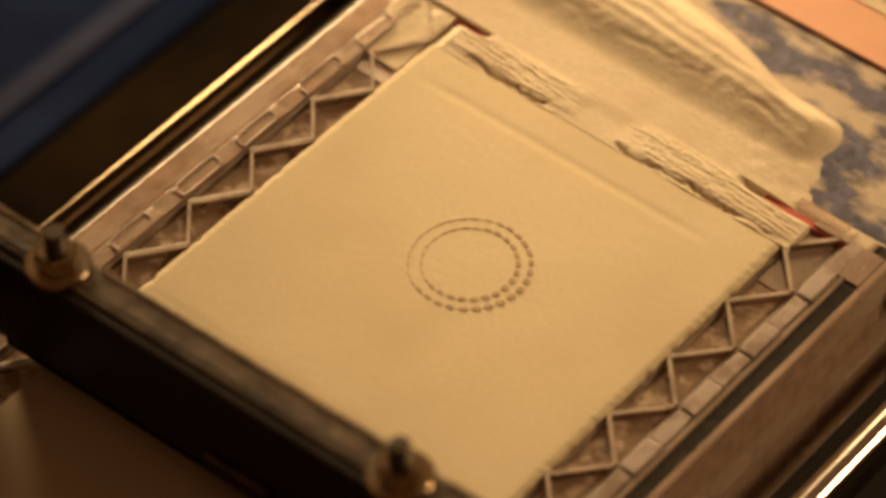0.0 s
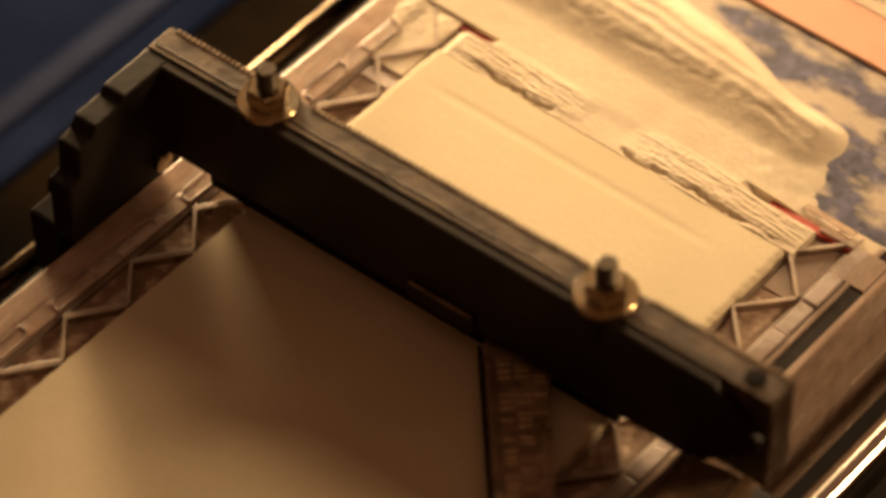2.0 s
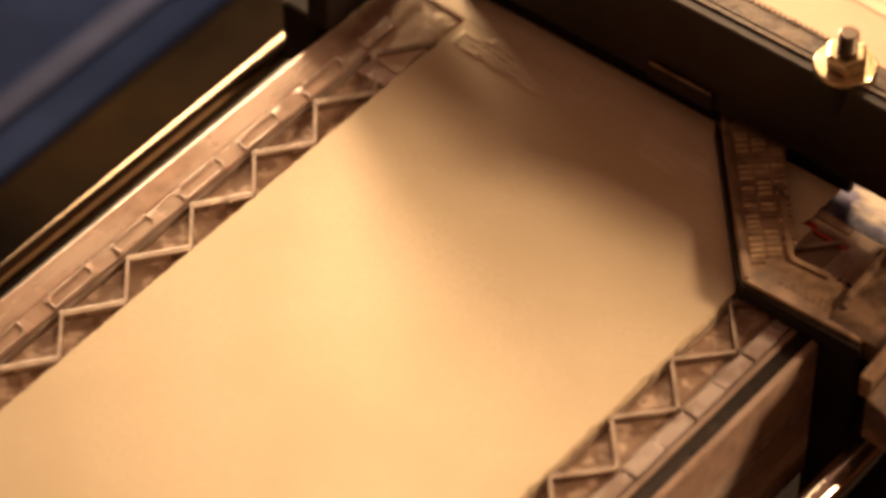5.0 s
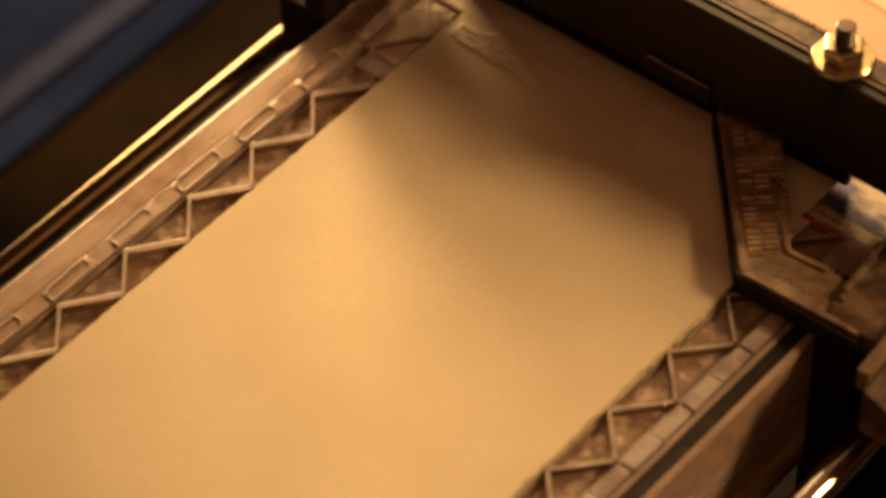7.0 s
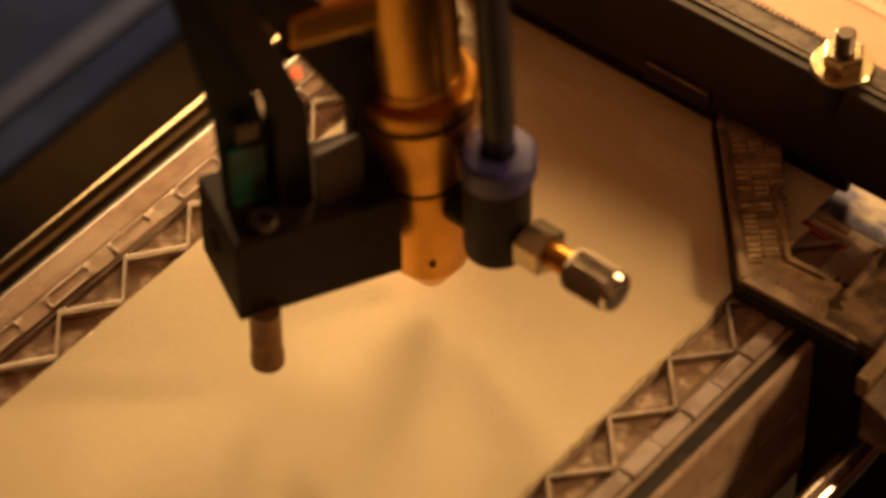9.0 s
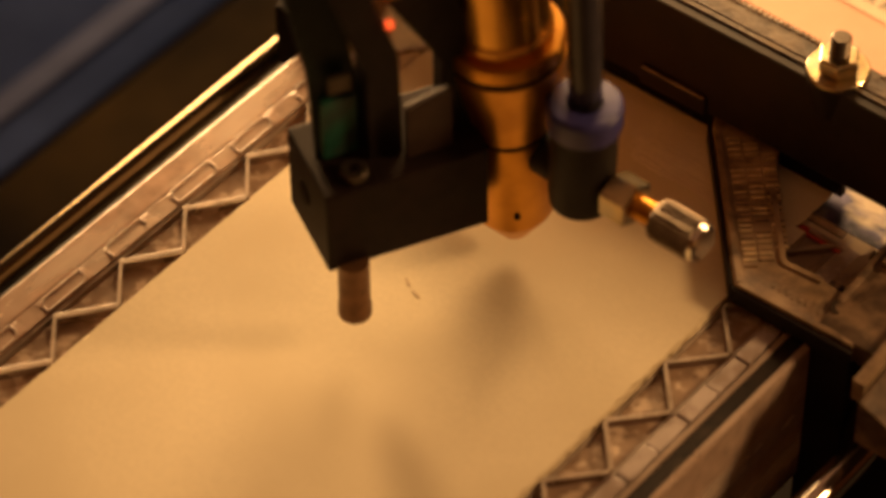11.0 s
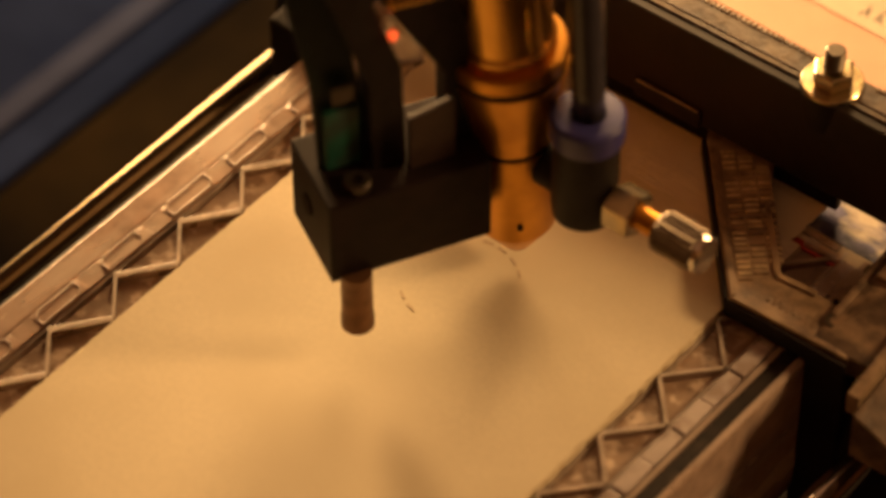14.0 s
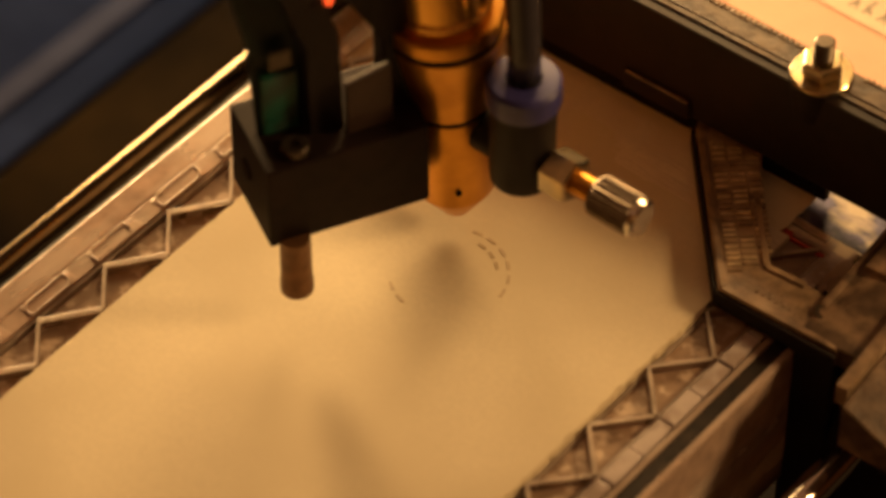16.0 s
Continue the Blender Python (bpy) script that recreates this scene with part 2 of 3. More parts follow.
def bed_height(x, y):
    edge = min(x, BED_W - x)
    z = 0.05 * n2(x, y, 0.08) + 0.02 * n2(x, y, 0.6)
    z -= 0.35 * smooth(0.9, 0.0, edge + 0.5 * n2(x, y, 0.9, 3))
    # a faint scraped line left by the blade
    line = 83.0 + 0.01 * x
    z -= 0.10 * math.exp(-((y - line) / 1.0) ** 2) * smooth(3, 12, x) * smooth(76, 66, x)
    z -= 0.10 * math.exp(-((y - 8 - 0.3 * n2(x, 0, 0.1)) / 1.6) ** 2)
    return z


bed = sheet("powder_bed", -0.1, BED_W + 0.1, -75, 91.6, 120, 420, bed_height, POWDER, 30, rag=0.7)
tagged(bed, "smooth level bed of pale cream powder in a clear tray", "powder", kind="stuff")

# the printed ring: two rows of scorched dashes
RING_X, RING_Y = 43.1, 51.2


def dash(r, a0, a1, width, z0, z1, steps=5):
    bm = bmesh.new()
    inner, outer = [], []
    for k in range(steps + 1):
        a = a0 + (a1 - a0) * k / steps
        w = width * (0.75 + 0.25 * math.sin(math.pi * k / steps)) / 2
        inner.append(((r - w) * math.cos(a), (r - w) * math.sin(a)))
        outer.append(((r + w) * math.cos(a), (r + w) * math.sin(a)))
    return bm_prism(bm, inner + outer[::-1], z0, z1)


ring = empty("ring_print", "double dashed ring scorched into the cream powder", "print")
ring.location = (RING_X * MM, RING_Y * MM, 0)
random.seed(5)
for row, (r, count) in enumerate(((11.4, 30), (9.0, 26))):
    for k in range(count):
        a = 2 * math.pi * k / count + row * 0.1
        strong = 0.5 + 0.5 * math.cos(a + 0.05)
        span = 2 * math.pi / count * (0.55 + 0.12 * random.random())
        part("dash", dash(r + 0.12 * random.random(), a, a + span, 0.40 + 0.72 * strong, -0.25, 0.09 + 0.03 * strong),
             SCORCH if strong > 0.35 else GROOVE, ring)
    part("groove", dash(r, 0, 2 * math.pi * 0.999, 0.35, -0.25, 0.03, 72), GROOVE, ring)


# trough behind the bed, choked with crumbled powder
def trough_height(x, y):
    u = (y - 91.6) / 9.4
    lip = 0.38 * smooth(0.08, 0.28, u + 0.10 * n2(x, 0, 0.12, 7))
    ridges = 0.16 * n2(x * 0.2, y * 1.6, 1.0, 2) + 0.06 * math.sin(5.2 * y + 0.35 * x + 3.5 * n2(x, y, 0.2, 9)) * (0.5 + n2(x, y, 0.12, 33)) + 0.10 * n2(x, y, 1.2, 5)
    mound = smooth(-0.5, 3, x) * smooth(38, 26, x + 3 * n2(x, y, 0.3, 40)) + smooth(43, 51, x + 2 * n2(x, y, 0.3, 41)) * smooth(92, 80, x)
    crack = -1.3 * math.exp(-((y - 92.5 - 1.5 * n2(x, 0, 0.15, 4) - 0.5 * n2(x, 0, 0.6, 24)) / 0.36) ** 2) * smooth(-0.12, 0.25, n2(x, 0, 0.11, 11) + 0.15) * max(smooth(1, 4, x) * smooth(32, 26, x), smooth(44, 47, x) * smooth(84, 74, x))
    gap = -3.2 * math.exp(-((y - 100.3) / 0.9) ** 2) * (smooth(9, 5, x) + smooth(68, 74, x))
    lip *= smooth(1.03, 0.72, u)
    ridges *= smooth(1.0, 0.8, u)
    ends = -0.9 * (smooth(2.5, 0, x))
    return 0.1 + 0.25 * smooth(0.55, 1.0, u) + mound * (lip + ridges) + crack + gap + ends


trough = sheet("powder_ridge", 0.3, 86.5, 91.6, 101.2, 260, 60, trough_height, LOOSE, 20)
tagged(trough, "crumbled ridge of cream powder along the tray's back edge", "powder", kind="stuff")


def heap_top(x, y):
    wob = 2.4 * n2(x, y, 0.06, 5) + 0.9 * n2(x, y, 0.18, 8)
    front = smooth(109.6, 121.0, y + 0.25 * wob)
    rear = 134.5 - 0.22 * (x - 33) + 1.2 * math.sin(x * 0.17 + 0.6)
    back = smooth(rear, rear - 6.5, y + 0.5 * wob)
    left, right = smooth(-34, -10, x), smooth(78.5, 71.0, x + 0.3 * wob + 0.05 * (y - 119) ** 2)
    layer = 0.10 * math.sin(1.9 * (y + 0.10 * x + 0.9 * n2(x, y, 0.08, 2))) * smooth(117, 120, y)
    crease = -0.28 * math.exp(-((y - 116.2 - 1.6 * n2(x, 0, 0.09, 1)) / 0.7) ** 2) * smooth(-0.1, 0.3, n2(x, 0, 0.07, 14) + 0.1)
    lumps = (0.06 * n2(x, y, 0.5, 6) + 0.12 * n2(x, y, 1.5, 26)) * smooth(121, 117, y)
    z = 2.9 * front * back * left * right
    return z + (layer + crease + lumps + 0.07 * n2(x, y, 0.5, 6)) * min(1, z / 2.5)


def plateau_height(x, y):
    reach = 63 + 0.8 * (122 - y) + 4 * n2(x, y, 0.09, 3) + 2 * n2(x, y, 0.3, 17)
    fade = smooth(reach + 11, reach - 10, x + 0.3 * n2(x, y, 0.9, 19)) * smooth(-26, -12, x)
    tail = smooth(133, 126, y + 0.2 * (x - 30) + 2.0 * n2(x, y, 0.09, 12))
    base = -1.0 + 1.35 * fade * tail + (0.05 * n2(x, y, 0.25) + 0.025 * n2(x, y, 1.1)) * smooth(101.2, 105, y)
    return base + heap_top(x, y)


plateau = sheet("powder_heap", -30, 100, 101.2, 140, 300, 120, plateau_height, LOOSE, 1.4)
tagged(plateau, "layered heap of pushed cream powder on the back plate", "powder", kind="stuff")

# ---- machine plate and surroundings ----
back_plate = part("machine_plate", B(-60, 112, 104.6, 240, -6, -0.9, bevel=0.4), PLATE)
tagged(back_plate, "worn blue-grey metal plate dusted with powder", kind="structure")
salmon = part("salmon_board", B(-60, 130, 142.5, 240, -0.85, -0.1, bevel=0.25), BOARD)
tagged(salmon, "salmon orange painted board behind the metal plate", "board")
CARDX, CARDY = 45.0, 154.8
card = part("paper_card", B(CARDX, CARDX + 80, CARDY, CARDY + 34, -0.08, 0.1, bevel=0.05), CARD)
tagged(card, "cream paper card with dark marks lying on orange board", "card")
for k in range(12):
    part("mark", B(0, 0.35, 0, 2.6 + 0.8 * (k % 3), 0.11, 0.16, turn=Matrix.Translation((58.5 + 1.7 * k, 157.6, 0)) @ Matrix.Rotation(radians((-25, 20, -8, 35)[k % 4]), 4, "Z")), INK, card)

floor = part("floor", B(-600, 700, -500, 700, -104, -100), GAP)
tagged(floor, "dark bottom of the machine case", kind="structure")
bluefloor = part("case_panel", B(-420, -100, -120, 420, -84, -80, bevel=1), FLOORBLUE)
tagged(bluefloor, "blurred blue-grey metal case panel", "panel")
strip = part("pale_strip", B(-118, -111.5, -120, 420, -79.95, -79.4, bevel=0.15), PALE)
tagged(strip, "pale metal strip along the blue-grey panel", "strip")
olive = part("olive_panel", B(-99, -40, -140, 300, -84, -80.5, bevel=1), OLIVE)
tagged(olive, "dark olive panel beside the rail", "panel")
# unseen walls, coloured warm so that lamp light bounces off them
for nm, (x0, x1, y0, y1) in {"wall_west": (-610, -600, -500, 700), "wall_east": (700, 710, -500, 700), "wall_north": (-600, 700, 700, 710),
                             "wall_south": (-600, 700, -510, -500)}.items():
    w = part(nm, B(x0, x1, y0, y1, -104, 700), BOUNCE)
    tagged(w, "unseen warm brown wall added to bounce lamp light", kind="structure")

# ---- tray of clear acrylic ----
tray = empty("acrylic_tray", "dusty clear acrylic powder tray with zigzag ribs", "tray")
Y0, Y1 = -75.0, 104.0


def side_walls(sign):
    """sign +1: the side at x = 85, -1: the side at x = 0; o(d) is d outward of the bed's edge."""
    def o(d0, d1):
        a, b = (BED_W + d0, BED_W + d1) if sign > 0 else (-d1, -d0)
        return a, b
    part("liner", B(*o(0.12, 0.75), Y0, 92, -26, -1.2), RIB, tray)
    part("floor_strip", B(*o(0.8, 8.2), Y0, 92, -5.0, -1.9), DUSTFLOOR, tray)
    part("inner_wall", B(*o(8.4, 9.2), Y0, Y1, -26, -0.9, bevel=0.2), RIB, tray)
    if sign > 0:
        part("middle_wall", B(*o(12.9, 14.1), Y0, Y1, -26, -0.3, bevel=0.3), DUSTY, tray)
        # solid dark strip paints the shaded gap between the walls
        part("gap_strip", B(*o(14.2, 17.2), Y0, Y1, -26, -0.6), DARKGAP, tray)
        # paler material makes up for light missing on its outer face
        part("outer_wall", B(*o(17.3, 18.9), Y0, Y1, -36, -0.35, bevel=0.35), HAZY, tray)
        part("wall_edge", B(*o(17.4, 18.7), Y0, Y1, -0.34, 0.0, bevel=0.12), DUSTY, tray)
    else:
        part("outer_wall", B(*o(13.0, 18.9), Y0, Y1, -36, -0.3, bevel=0.5), HAZY, tray)
        part("tab_rail", B(*o(9.25, 12.98), Y0, Y1, -26, -0.4, bevel=0.1), HAZY, tray)


for sgn in (1, -1):
    side_walls(sgn)
part("base", B(-18, 103, Y0, Y1, -38, -36.2, bevel=0.3), DUSTY, tray)
part("back_wall", B(-18.6, 103.6, 101.3, 104.3, -36, -1.1, bevel=0.3), DUSTY, tray)
# pale plates added in the corners to lighten their dark cells
part("corner_filler", B(85.9, 94.3, 83, 101.2, -2.4, -1.6, bevel=0.1), DUSTY, tray, "pale plate added to lighten the tray corner")
part("corner_filler", B(94.6, 102.0, 92.5, 101.2, -0.5, -0.2, bevel=0.1), DUSTY, tray, "pale plate added to lighten the tray corner")
part("corner_filler", B(-8.2, -0.9, 78, 101.2, -2.4, -1.6, bevel=0.1), PALEACR, tray, "pale plate added to lighten the tray corner")
part("back_rib", B(86.6, 94.5, 99.9, 100.9, -12, 0.1, bevel=0.2), RIB, tray)


def rib(x0, y0, x1, y1, z0=-14.0, z1=0.0, t=0.9):
    d = Vector((x1 - x0, y1 - y0))
    a = math.atan2(d.y, d.x)
    return bm_box(bmesh.new(), 0, d.length, -t / 2, t / 2, z0, z1, bevel=0.18, turn=Matrix.Translation((x0, y0, 0)) @ Matrix.Rotation(a, 4, "Z"))


PITCH = 17.7


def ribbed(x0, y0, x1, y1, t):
    # one acrylic: dim side and bright top edge are light put into colour
    wall = part("rib", rib(x0, y0, x1, y1, -9.0, -0.35, t), RIBSIDE, tray)
    part("rib_edge", rib(x0, y0, x1, y1, -0.34, 0.0, t), RIB, wall, "pale top edge, brightness in its colour")


for k in range(-1, 10):
    yl, yr = 92.3 - k * PITCH, 92.04 - k * PITCH
    if yl > -70:
        if k >= 0:
            ribbed(-0.6, yl, -7.8, yl + 8.3, 0.75)
            ribbed(-7.8, yl + 8.0 - PITCH, -0.6, yl, 1.3)
            ribbed(85.6, yr, 93.4, yr - 8.3, 0.85)
        ribbed(93.4, yr - 8.6, 85.6, yr - PITCH + 0.2, 0.85)
# finger tabs along both inner walls
random.seed(11)
for k in range(-4, 6):
    y = 47.2 + PITCH * k
    if y > 92:
        continue
    part("tab", B(-12.6, -9.3, y, y + 12.6, -6, -0.34 + 0.1 * random.random(), bevel=0.3), HAZY, tray)
    # a raised clear outline with clipped corners on top of the tab
    xa, xb, ya, yb, c = -12.9 + 0.5 * random.random(), -9.5, y + 0.8 * random.random(), y + 9.5 + 3 * random.random(), 1.3
    loop = [(xa + c, ya), (xb, ya), (xb, yb - c), (xb - c, yb), (xa, yb), (xa, ya + c)]
    # bright edges, most at both ends: caught light put into the colour
    for e, (p, q) in enumerate(zip(loop, loop[1:] + loop[:1])):
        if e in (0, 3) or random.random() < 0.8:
            part("tab_rim", rib(*p, *q, -0.5, 0.0 + 0.15 * random.random(), 0.42), PALEACR if e in (0, 3) else RIB, tray, "clear edge, caught light in its colour")
    part("tab", B(94.4, 97.6, y + 1.2, y + 9.7, -6, 0.15 + 0.2 * random.random(), bevel=0.3), TAB, tray)
    part("tab", B(94.4, 97.5, y + 10.1, y + 18.5, -6, -0.2 + 0.2 * random.random(), bevel=0.3), TAB, tray)

# powder spilled on the left and far ledges
tape = part("red_tape", B(75, 94, 99.2, 101.1, -1.3, -0.7, bevel=0.1, turn=None), RED)
tagged(tape, "strip of red tape half buried in powder", "tape")
tape2 = part("red_tape", B(-2, 7.5, 99.4, 101.1, -1.3, -0.7, bevel=0.1), RED)
tagged(tape2, "strip of red tape half buried in powder", "tape")
slide = part("acrylic_offcut", B(81, 92.5, 102.2, 104.0, -0.6, 0.15, bevel=0.15), OFFCUT)
tagged(slide, "small clear acrylic offcut lying in spilled powder", "offcut")



def spill(x, y):
    near = smooth(86, 99, y + 5 * n2(x, y, 0.14, 31)) * smooth(-18, -12, x + 2 * n2(x, y, 0.3, 32))
    return -0.75 + near * (0.55 + 0.7 * max(0, n2(x, y, 0.22, 33)) + 0.25 * n2(x, y, 0.9, 34))


dust = sheet("spilled_powder", -18.5, -0.9, 82, 103.8, 50, 60, spill, LOOSE, 1.0)
tagged(dust, "cream powder spilled over the tray's far corner", "powder", kind="stuff")

# ---- rails ----
for x, r, lab in ((-33.4, 2.2, "thin steel guide rod beside the tray, dim gold sheen in its colour"), (119.0, 3.1, "polished steel guide rod beside the tray")):
    rod = part("guide_rod", bm_lathe(bmesh.new(), [(r - 0.5, 0), (r, 0.5), (r, 379.5), (r - 0.5, 380)], 40, along("y", x, -180, -15)), STEEL if x > 0 else GOLDROD)
    tagged(rod, lab, "rod", "guide rods")
for x, top in ((-30.3, -19), (111.6, -31)):
    pl = part("rail_trim", B(x - 2.2, x + 2.2, -180, 200, top - 11, top, bevel=0.6), BLACK)
    tagged(pl, "black rail trim below the guide rod", "trim")

# ---- recoater ----
recoater = empty("recoater", "black 3D-printed powder recoater bar on carriages", "recoater")
TILT = Matrix.Rotation(radians(1.5), 4, "Z") @ Matrix.Translation((-82, -4.0, 0))  # the bolt at x 82 is the pivot


def rpart(name, bm, mat, label="", parent=None):
    bmesh.ops.transform(bm, matrix=TILT, verts=bm.verts)
    return part(name, bm, mat, parent or recoater, label)


bar = rpart("bar", B(-22, 119, 1.57, 8.4, 7.4, 30, bevel=0.5), PRINTED, "ribbed black printed bar")
rpart("front_plate", bm_prism(bmesh.new(), [(-21.5, 7.4), (106, 7.4), (118.2, 18.5), (118.2, 21.5), (108, 29.7), (-21.5, 29.7)], -1.55, 0.7, bevel=0.35,
                              turn=Matrix.Rotation(radians(90), 4, "X")), FRONT, "smooth black front plate")
lip = rpart("lip", B(42, 57.2, -1.7, -0.75, 7.5, 11.6, bevel=0.3), FRONT)
# thin pale strip paints the highlight along the lip
rpart("lip_edge", B(42.4, 56.8, -1.85, -1.2, 11.45, 11.75, bevel=0.1), LITPRINT, "edge highlight put into a pale colour", lip)
# lengthened past the bed's left edge to block light under the bar
rpart("blade", B(-9.0, 86.5, 2.4, 4.0, 0.45, 8.0), GAP, "thin dark scraper blade")
# top with its lit brown put into the colour, and a fine print line
random.seed(21)
rpart("top_face", B(-21.6, 118.4, 1.7, 8.2, 29.9, 30.12, bevel=0.08), BARTOP, "brown top of the bar, lit tone in its colour", bar)
rpart("top_bead", B(-21, 118.0, 2.9, 3.4, 30.1, 30.3, bevel=0.1), PRINTED, "", bar)
teeth = bmesh.new()
for k in range(116):
    if abs(-20 + 1.2 * k - 5.5) > 6.2 and abs(-20 + 1.2 * k - 82) > 6.2:
        bm_box(teeth, -20 + 1.2 * k, -19.45 + 1.2 * k, 7.5, 8.5, 29.7, 30.35 + 0.15 * random.random())
tagged(rpart("print_teeth", teeth, LITPRINT, "row of fine print ridges", bar), kind="stuff")
for bx in (5.5, 82.0):
    rpart("nut", bm_lathe(bmesh.new(), [(3.6, 0), (4.1, 0.4), (4.1, 3.0), (3.6, 3.4)], 6, Matrix.Translation((bx, 4.0, 31.2))), ZINC, "zinc-plated hex nut")
    rpart("washer", bm_lathe(bmesh.new(), [(5.7, 0), (5.9, 0.2), (5.9, 0.9), (5.7, 1.1)], 40, Matrix.Translation((bx, 4.0, 30.05))), ZINC, "zinc-plated washer")
    thread = [(2.0, 0)]
    for k in range(14):
        thread += [(2.0, 0.6 * k + 0.15), (1.72, 0.6 * k + 0.42)]
    rpart("bolt", bm_lathe(bmesh.new(), thread + [(2.0, 8.6), (1.6, 8.9)], 24, Matrix.Translation((bx, 4.0, 30))), DARKSTEEL, "dark threaded bolt end")
    rpart("boss", bm_lathe(bmesh.new(), [(5.2, 22), (6.1, 29.6), (6.0, 30.0)], 32, Matrix.Translation((bx, 4.0, 0))), BLACK)

# cranked brace that runs from under the bar to the carriage
brace = rpart("brace", bm_prism(bmesh.new(), [(56.5, 4.0), (58.6, -0.6), (85.4, -31.6), (111.2, -31.0), (113.5, -22.0), (98.0, -20.6), (90.1, -21.2), (77.5, -6.8), (71.2, 4.0)],
                                0.8, 5.0, bevel=0.35), LITPRINT, "ribbed printed brace")
# black strips paint the shade on the brace's outer sides
rpart("brace_side", rib(58.1, -0.9, 84.95, -31.7, 0.7, 4.6, 0.7), BLACK, "black side of the brace, shade in its colour", brace)
rpart("brace_side", B(85.2, 111.4, -32.3, -31.5, 0.7, 4.6, bevel=0.2), BLACK, "black side of the brace, shade in its colour", brace)
rpart("brace_rim", rib(59.6, -0.6, 86.1, -30.8, 4.9, 5.5, 1.2), LITPRINT, "", brace)
rpart("brace_rim", rib(77.2, -7.4, 89.6, -21.7, 4.9, 5.6, 1.2), LITPRINT, "", brace)
rpart("brace_rim", rib(89.6, -21.8, 97.8, -21.2, 4.9, 5.6, 1.2), LITPRINT, "", brace)
rpart("brace_rim", rib(86.1, -30.9, 110.8, -30.4, 4.9, 5.4, 1.2), LITPRINT, "", brace)
random.seed(8)
for off, span in ((2.2, 2.6), (5.2, 2.8), (8.4, 2.6)):
    for k in range(25):
        d = 4.0 + 1.42 * k + 0.15 * random.random()
        bx, by = 58.6 + 0.657 * d + 0.754 * off, -0.6 - 0.754 * d + 0.657 * off
        if by < -1.2 and d < 38 - 0.5 * off and random.random() < 0.98:
            rpart("bead", rib(bx, by, bx + 0.754 * span, by + 0.657 * span, 4.8, 5.3 + 0.3 * random.random(), 0.7), BEAD if random.random() < 0.72 else LITPRINT, "", brace)
for k in range(9):
    rpart("bead", rib(91.5 + 1.45 * k, -28.4 + 0.4 * random.random(), 91.5 + 1.45 * k, -26.2 - 0.9 * random.random(), 4.8, 5.2, 0.6), LITPRINT, "", brace)

# carriage on the far rail side: a hipped bracket, a leg and a bearing housing
def hip(x0, x1, y0, y1, corners, z0):
    """A block whose top has its own height at each corner: (x0 y0), (x1 y0), (x1 y1), (x0 y1)."""
    b = bmesh.new()
    xy = [(x0, y0), (x1, y0), (x1, y1), (x0, y1)]
    low, up = [b.verts.new((x, y, z0)) for x, y in xy], [b.verts.new((x, y, z)) for (x, y), z in zip(xy, corners)]
    b.faces.new(low[::-1])
    b.faces.new(up)
    for k in range(4):
        n = (k + 1) % 4
        b.faces.new((low[k], low[n], up[n], up[k]))
    bmesh.ops.recalc_face_normals(b, faces=b.faces)
    bmesh.ops.bevel(b, geom=b.edges[:], offset=0.4, segments=2, affect="EDGES", profile=0.6)
    return b


bracket = rpart("end_bracket", hip(103.0, 117.0, -30.5, -0.9, (5.2, 5.6, 10.2, 7.4), 0.8), DARKPRINT, "sloped printed end bracket")
rpart("bracket_rim", hip(115.6, 118.2, -38.0, -0.9, (5.8, 5.8, 11.8, 11.4), 0.8), LITPRINT, "pale rim of the bracket", bracket)
rpart("bracket_rim", hip(102.6, 104.2, -24.0, -0.9, (6.0, 6.0, 8.4, 8.2), 0.9), DARKPRINT, "", bracket)
rpart("bracket_step", hip(105.0, 115.4, -13.0, -0.9, (8.4, 9.2, 11.2, 9.0), 6.0), DARKPRINT, "", bracket)
rpart("leg", B(101.9, 111.4, -31.9, -22, -46, 0.9, bevel=0.6), BLACK, "black upright carriage leg")
rpart("leg_foot", bm_prism(bmesh.new(), [(-22.2, -46), (-31.6, -46), (-31.6, -20), (-29, -13), (-22.2, -8)], 111.2, 126.0, bevel=0.6,
                           turn=Matrix(((0, 0, 1, 0), (1, 0, 0, 0), (0, 1, 0, 0), (0, 0, 0, 1)))), BLACK)
rpart("carriage", B(111.6, 126, -22, 6, -9, 0.7, bevel=0.6), BLACK)
rpart("rail_block", hip(118.4, 131, -40.0, -16.0, (3.6, -2.0, 1.5, 6.5), -7.5), DARKPRINT, "brown printed bearing cap")
rpart("bearing", bm_lathe(bmesh.new(), [(3.3, 0), (8.6, 0.2), (9.0, 1), (9.0, 17), (8.6, 18), (3.3, 18.1)], 40, along("y", 122, -14.5, -9)), GAP, "black bearing round the rod")
rpart("screw", bm_lathe(bmesh.new(), [(2.0, 0), (2.3, 0.2), (2.3, 0.8), (1.3, 0.85), (1.2, 0.3)], 20, Matrix.Translation((104.6, -24.6, 5.0))), DARKSTEEL)
# flat black disc paints the dark of a hole in the bar's top
rpart("screw", bm_lathe(bmesh.new(), [(2.0, 0), (2.0, 0.5), (1.0, 0.6)], 20, Matrix.Translation((113.2, 4.6, 30))), GAP)

# carriage on the near rail side
rpart("side_plate", bm_prism(bmesh.new(), [(0, 0), (30, 0), (30, 14), (27, 15), (26.5, 21.5), (23, 22), (21.5, 24.2), (15, 24.4), (13.5, 25.6), (0, 25.6)], 0, 5.5, bevel=0.5,
                             turn=Matrix(((0, 0, 1, -21.9), (-1, 0, 0, 3.0), (0, 1, 0, 4.2), (0, 0, 0, 1)))), BLACK)
rpart("carriage", B(-29.5, -21.6, -26, 2, -12, 4.0, bevel=0.8), GAP)
